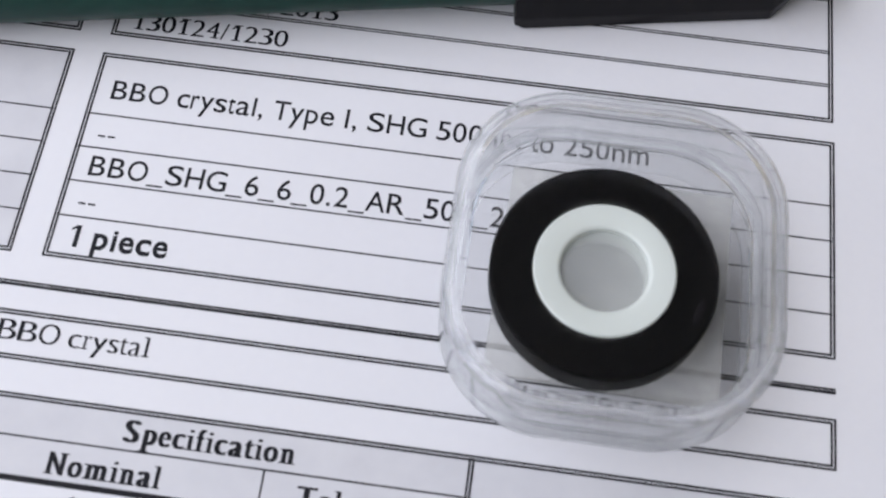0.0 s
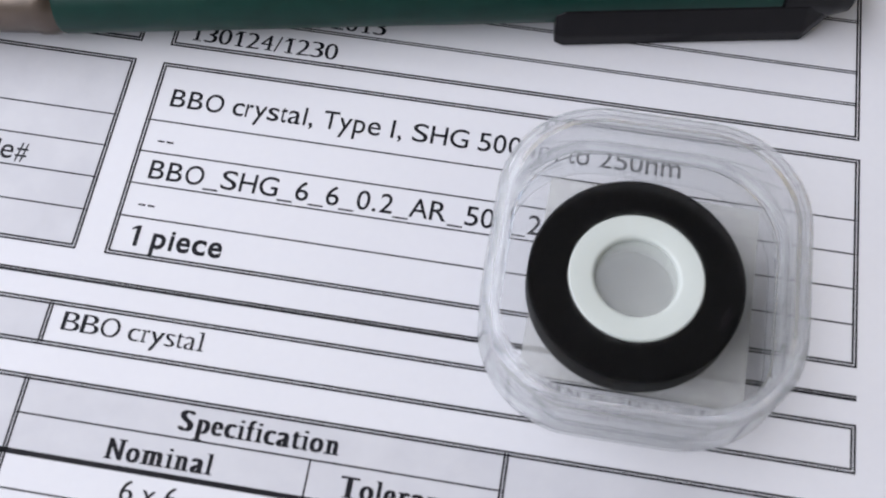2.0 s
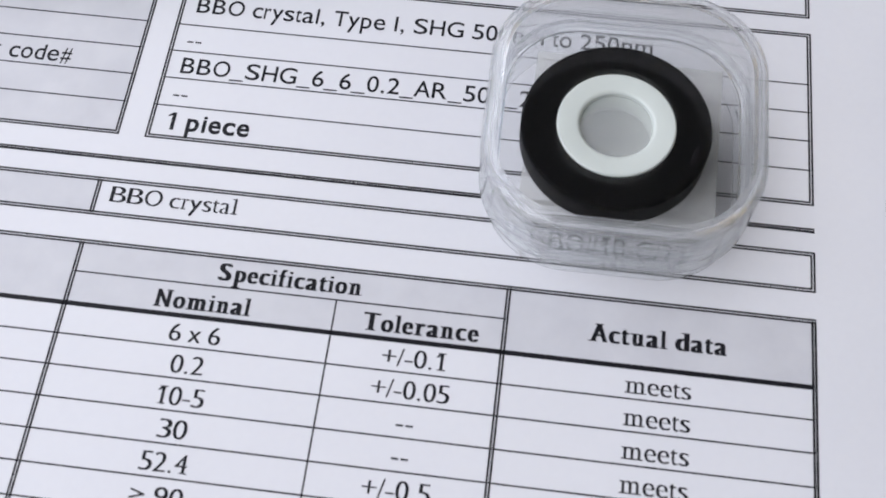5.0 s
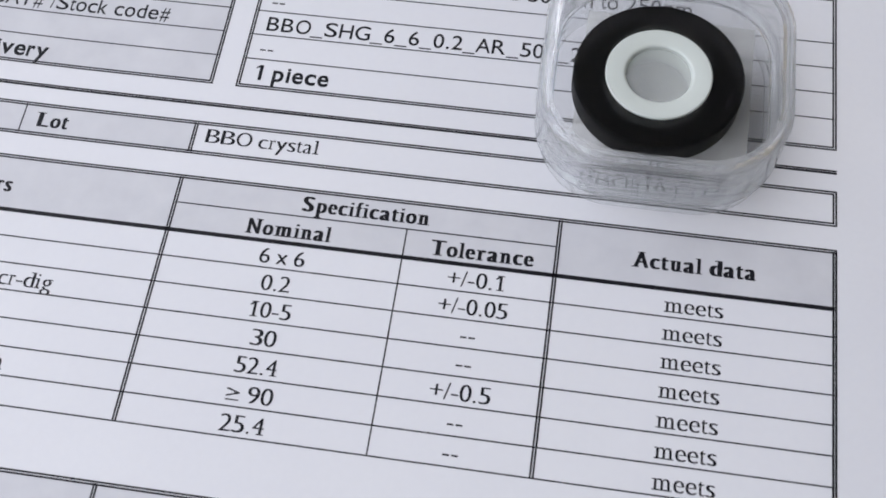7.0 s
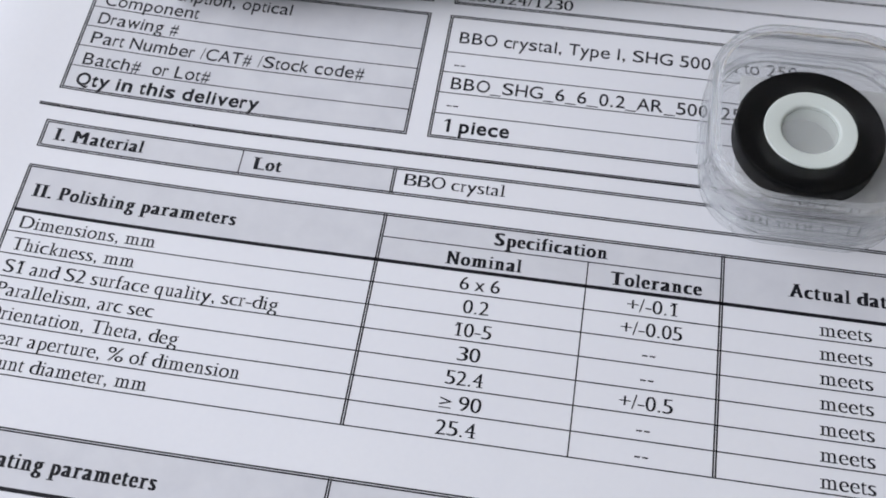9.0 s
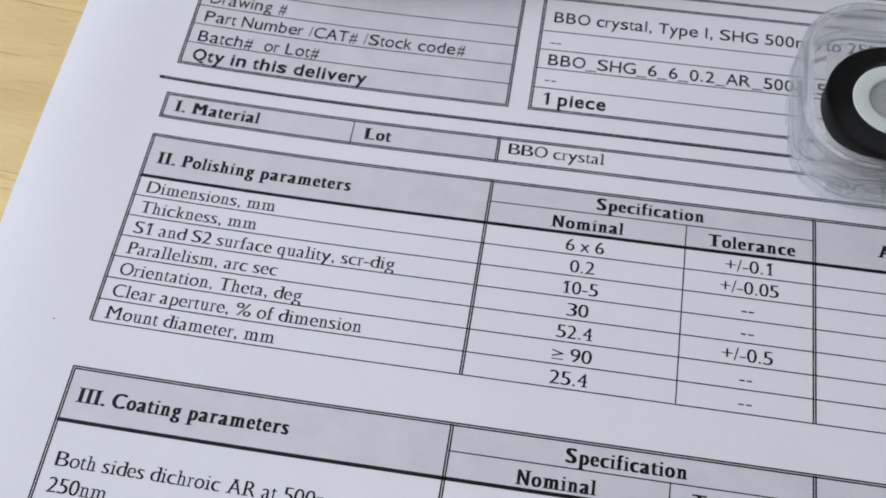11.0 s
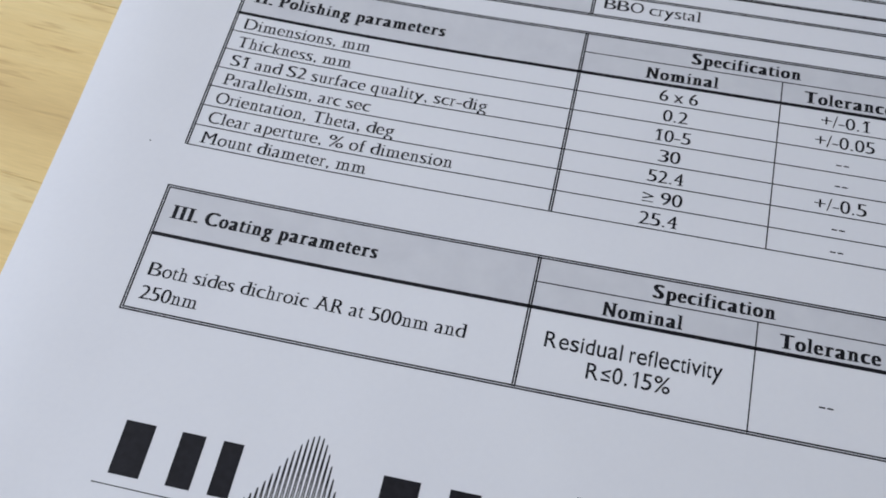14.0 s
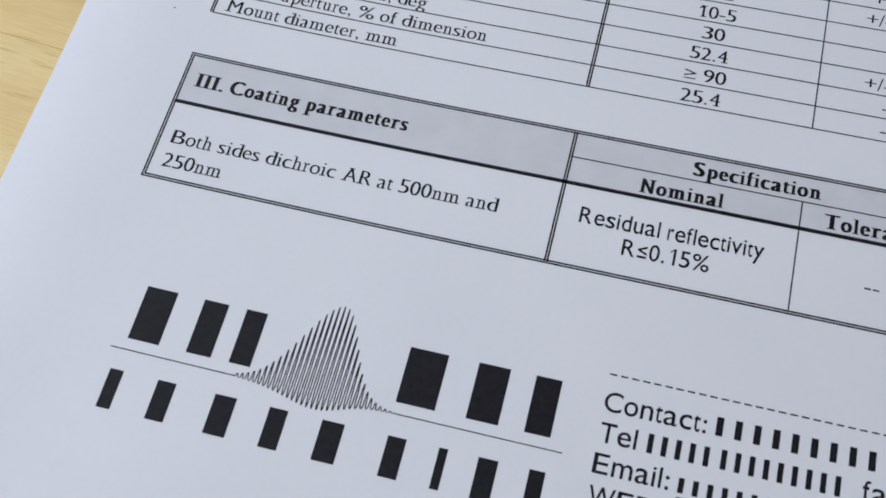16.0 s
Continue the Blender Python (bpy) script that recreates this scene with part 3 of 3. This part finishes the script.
# contact block: names, numbers and addresses stay plain bars
bars([(12.95 + 1.62 * k, 12.95 + 1.62 * k + 1.08, -49.0, -48.76) for k in range(52)], "dashed_rule", label="printed dashed rule")
words("Contact:", 13.0, -54.55, 27.7, cap=2.95)
letter_bars(29.0, 53.7, -54.5, -51.65, 2.75, 1.0)
letter_bars(55.2, 78.0, -54.5, -51.65, 2.75, 1.0)
words("Tel", 13.2, -59.25, 18.5, cap=2.95)
letter_bars(20.0, 28.7, -59.3, -56.4, 1.95, 0.8)
letter_bars(30.3, 46.7, -59.2, -56.3, 2.05, 0.8)
letter_bars(57.0, 82.0, -59.2, -56.3, 2.05, 0.8)
words("fax", 49.7, -59.0, 55.2, cap=2.95)
words("Email:", 13.1, -63.85, 23.85, cap=2.95)
letter_bars(25.1, 60.0, -63.9, -61.7, 2.05, 0.8)
bars([(25.1, 60.0, -64.75, -64.5)])
words("WEB:", 13.3, -68.6, 23.2, cap=2.95)
letter_bars(25.1, 62.0, -68.6, -66.4, 2.05, 0.8)


# printed emblem: solid blocks and a wave packet
def emblem():
    block = "black printed block of an emblem"
    for x0, x1 in ((-59.2, -51.5), (-49.7, -43.6), (-42.8, -37.6), (-17.9, -8.8), (-7.2, 0.2), (1.6, 7.6)):
        w = 0.18 * (x1 - x0)
        bars([(x0 + w, x1 - w, -60.4, -51.6)], "emblem_block", label=block)
    for x0, x1 in ((-59.5, -55.4), (-52.3, -46.8), (-43.6, -37.2), (-35.0, -29.6), (-27.3, -20.8), (-17.2, -11.9), (-4.0, 1.5), (3.6, 8.0)):
        w = 0.24 * (x1 - x0)
        bars([(x0 + w, x1 - w, -71.6, -65.5)], "emblem_block", label=block)
    bars([(-8.4, -7.1, -71.6, -65.5)], "emblem_block", label=block)
    bars([(-59.8, -40.2, -62.27, -62.1), (-15.8, 8.6, -62.27, -62.1)], "emblem_line", label="thin printed line")
    bm = bmesh.new()
    steps, x0, x1, base = 2400, -40.2, -15.8, -62.18
    prev = None
    for k in range(steps + 1):
        u = k / steps
        x = x0 + (x1 - x0) * u
        # steep on the right of its peak, long tail on the left
        c = (x + 27.4)
        env = math.exp(-(c / 6.6) ** 2) if c < 0 else math.exp(-(c / 5.0) ** 2)
        s = math.sin(2 * math.pi * (x - x0) / 0.78)
        y = base + (env * (14.4 if s > 0 else 2.1) + 0.12) * s
        d = 0.085
        pair = []
        for e in (-d, d):
            px, py = printed(x + e, y)
            pair.append(bm.verts.new((px * MM, py * MM, (sheet_height(px, py) - 0.1 + INK_Z) * MM)))
        if prev:
            bm.faces.new((prev[0], prev[1], pair[1], pair[0]))
        prev = pair
    part("emblem_wave", bm, INK, SHEET, "thin printed wave packet drawing")


emblem()
bars([(-72.15, -71.85, -0.95, -0.7)], "speck", INK_SOFT, label="tiny grey speck")


# ---------------------------------------------------------------- clear boxes
BOX_X, BOX_Y = 72.35, 61.65


BOX_W, BOX_D, BOX_R = 18.65, 19.2, 12.6


def clear_box():
    box = tagged(new("plastic_box"), "closed clear plastic box standing on the printed sheet", "box", group="clear boxes")
    bm = bmesh.new()
    rounded_shell(bm, BOX_W, BOX_D, BOX_R, [(2.4, 6.5), (2.1, 6.3), (2.0, 4.4), (1.5, 3.5), (1.95, 0.3), (1.75, 0.0), (1.0, 0.0), (0.8, 0.3), (0.2, 3.6), (0.15, 3.9), (0.3, 4.0), (0.95, 4.05),
                                            (1.05, 4.25), (1.1, 7.9), (1.25, 8.1), (1.65, 8.1), (1.8, 7.9), (1.9, 7.4), (2.2, 7.2)])
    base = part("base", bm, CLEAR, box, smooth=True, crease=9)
    bm = bmesh.new()
    rounded_shell(bm, BOX_W, BOX_D, BOX_R, [(2.1, 14.1), (1.4, 13.8), (1.0, 13.0), (0.9, 4.3), (0.8, 4.15), (0.15, 4.15), (0.0, 4.3), (0.05, 13.4), (0.3, 14.3), (0.9, 14.8), (1.8, 15.0)])
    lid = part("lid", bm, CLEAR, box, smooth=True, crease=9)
    for side in (-1, 1):
        # small catch where the lid snaps over the base
        bm = bmesh.new()
        box_bm(bm, (side * (BOX_W - 0.1) - 0.45) * MM, (side * (BOX_W - 0.1) + 0.45) * MM, -3.2 * MM, 3.2 * MM, 2.9 * MM, 4.0 * MM, 0.00025)
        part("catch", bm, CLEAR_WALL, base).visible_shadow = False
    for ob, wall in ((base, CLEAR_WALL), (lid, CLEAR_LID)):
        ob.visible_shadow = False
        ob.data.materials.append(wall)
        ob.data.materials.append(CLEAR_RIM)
        for f in ob.data.polygons:
            heights = [ob.data.vertices[k].co.z for k in f.vertices]
            if len(heights) == 4:
                # tall faces are the walls, narrow ones the moulded rims
                f.material_index = 1 if max(heights) - min(heights) > 0.0012 else 2
    return box


SHEET_TOP = 0.13
first = clear_box()
first.matrix_basis = pose(BOX_X * MM, BOX_Y * MM, SHEET_TOP * MM)
second = copy_thing(first, pose(129.5 * MM, 62.6 * MM, SHEET_TOP * MM, 0, 0, -13))
tagged(second, "closed empty clear plastic box beside the printed sheet")


def gel_film():
    bm = bmesh.new()
    box_bm(bm, -13.0 * MM, 13.0 * MM, -13.0 * MM, 13.0 * MM, 0, 0.35 * MM, 0.0001)
    ob = part("gel_film", bm, FILM)
    tagged(ob, "translucent cream sticky film inside the clear box", "film")
    ob.matrix_basis = pose(72.7 * MM, 60.35 * MM, (SHEET_TOP + 7.22) * MM, 0, 0, -1.5)
    return ob


gel_film()
FILM_TOP = SHEET_TOP + 7.22 + 0.36


def crystal_mount():
    mount = tagged(new("crystal_mount"), "black ring mount with white insert holding a crystal", "optic mount")
    top = 12.05 - FILM_TOP
    bm = bmesh.new()
    lathe(bm, [(7.95, 0.0), (12.3, 0.0), (12.7, 0.35), (12.7, top - 0.3), (12.4, top), (8.1, top), (7.95, top - 0.15)])
    part("ring", bm, BLACK_METAL, mount, "black anodised ring", smooth=True)
    bm = bmesh.new()
    lathe(bm, [(5.0, 0.2), (7.93, 0.2), (7.93, top + 0.05), (7.75, top + 0.2), (5.4, top + 0.2), (5.12, top + 0.12), (4.94, top - 0.06), (4.88, top - 0.35)])
    part("insert", bm, WHITE_PLASTIC, mount, "white plastic insert", smooth=True)
    bm = bmesh.new()
    lathe(bm, [(4.83, top - 0.75), (4.83, top - 0.5)], closed=False)
    part("crystal", bm, CRYSTAL, mount, "thin clear polished crystal plate").visible_shadow = False
    bm = bmesh.new()
    g = bmesh.ops.create_uvsphere(bm, u_segments=20, v_segments=8, radius=MM)
    bmesh.ops.scale(bm, vec=(0.42, 1.7, 0.04), verts=g["verts"])
    part("mark", bm, BLACK_PLASTIC, mount, "small glossy mark", smooth=True).matrix_local = pose(10.6 * MM, -3.5 * MM, top * MM, 0, 0, -18)
    mount.matrix_basis = pose(71.33 * MM, 59.95 * MM, FILM_TOP * MM)


crystal_mount()


# ---------------------------------------------------------------- pen
def ballpoint_pen():
    pen = tagged(new("pen"), "dark green pen with black clip lying on the sheet", "pen")
    r = 5.6
    bm = bmesh.new()
    lathe(bm, [(r - 0.25, -10.5), (r, -10.0), (r, 42.0), (r, 88.0), (r - 0.3, 88.3)], "X", 72, closed=False)
    barrel = part("barrel", bm, GREEN_PAINT, pen, "dark green lacquered barrel", smooth=True)
    bm = bmesh.new()
    lathe(bm, [(2.2, -52.0), (3.0, -44.0), (4.6, -34.0), (5.1, -20.0), (5.5, -13.6), (5.7, -13.2), (5.7, -11.2), (5.3, -10.5)], "X", 72, closed=False)
    part("grip", bm, DARK_METAL, pen, "dark bronze metal grip section", smooth=True)
    bm = bmesh.new()
    lathe(bm, [(5.3, 88.2), (5.7, 88.5), (5.6, 95.0), (5.0, 98.0), (3.6, 99.2)], "X", 72, closed=False)
    part("end_cap", bm, BLACK_PLASTIC, pen, "black plastic end cap", smooth=True)
    # clip: a chamfered bar along the barrel that bends back to the cap
    bm = bmesh.new()
    def section(u, dv, dz, k=1.0):
        pts = ((-6.95, -5.35), (-6.95, -3.35), (-5.7, 0.6), (-4.4, 1.2), (-3.6, -1.0), (-4.9, -5.35))
        cv, cz = -5.4, -2.4
        return [bm.verts.new((u * MM, (cv + (v - cv) * k + dv) * MM, (cz + (z - cz) * k + dz) * MM)) for v, z in pts]
    loops = [section(57.4, 0.0, -0.1, 0.82), section(58.6, 0, 0), section(91.8, 0, 0), section(95.2, 1.9, 2.2, 0.95), section(98.4, 3.6, 3.6, 0.7)]
    for a, b in zip(loops, loops[1:]):
        for k in range(6):
            bm.faces.new((a[k], a[(k + 1) % 6], b[(k + 1) % 6], b[k]))
    bm.faces.new(loops[0])
    bm.faces.new(loops[-1])
    bmesh.ops.bevel(bm, geom=bm.edges[:], offset=0.12 * MM, segments=2, affect="EDGES")
    part("clip", bm, BLACK_PLASTIC, pen, "black plastic clip")
    # pale print along the barrel, as bars
    for k in range(19):
        u = 18.5 + k * 1.98
        if k in (3, 15):
            a0, a1, w = 133.5, 137.5, 0.5
        else:
            a0, a1, w = 119, 137.5, 0.75
        bm = bmesh.new()
        prev = None
        for j in range(5):
            a = radians(a0 + (a1 - a0) * j / 4 + 0)
            y, z = (r + 0.03) * math.cos(a), (r + 0.03) * math.sin(a)
            pair = [bm.verts.new((u * MM, y * MM, z * MM)), bm.verts.new(((u + w) * MM, y * MM, z * MM))]
            if prev:
                bm.faces.new((prev[0], prev[1], pair[1], pair[0]))
            prev = pair
        part("print_bar", bm, PEN_PRINT, barrel, "pale printed bar")
    pen.matrix_basis = pose(0.2 * MM, 94.2 * MM, (r + SHEET_TOP) * MM, 0, 0, 10.8)


ballpoint_pen()
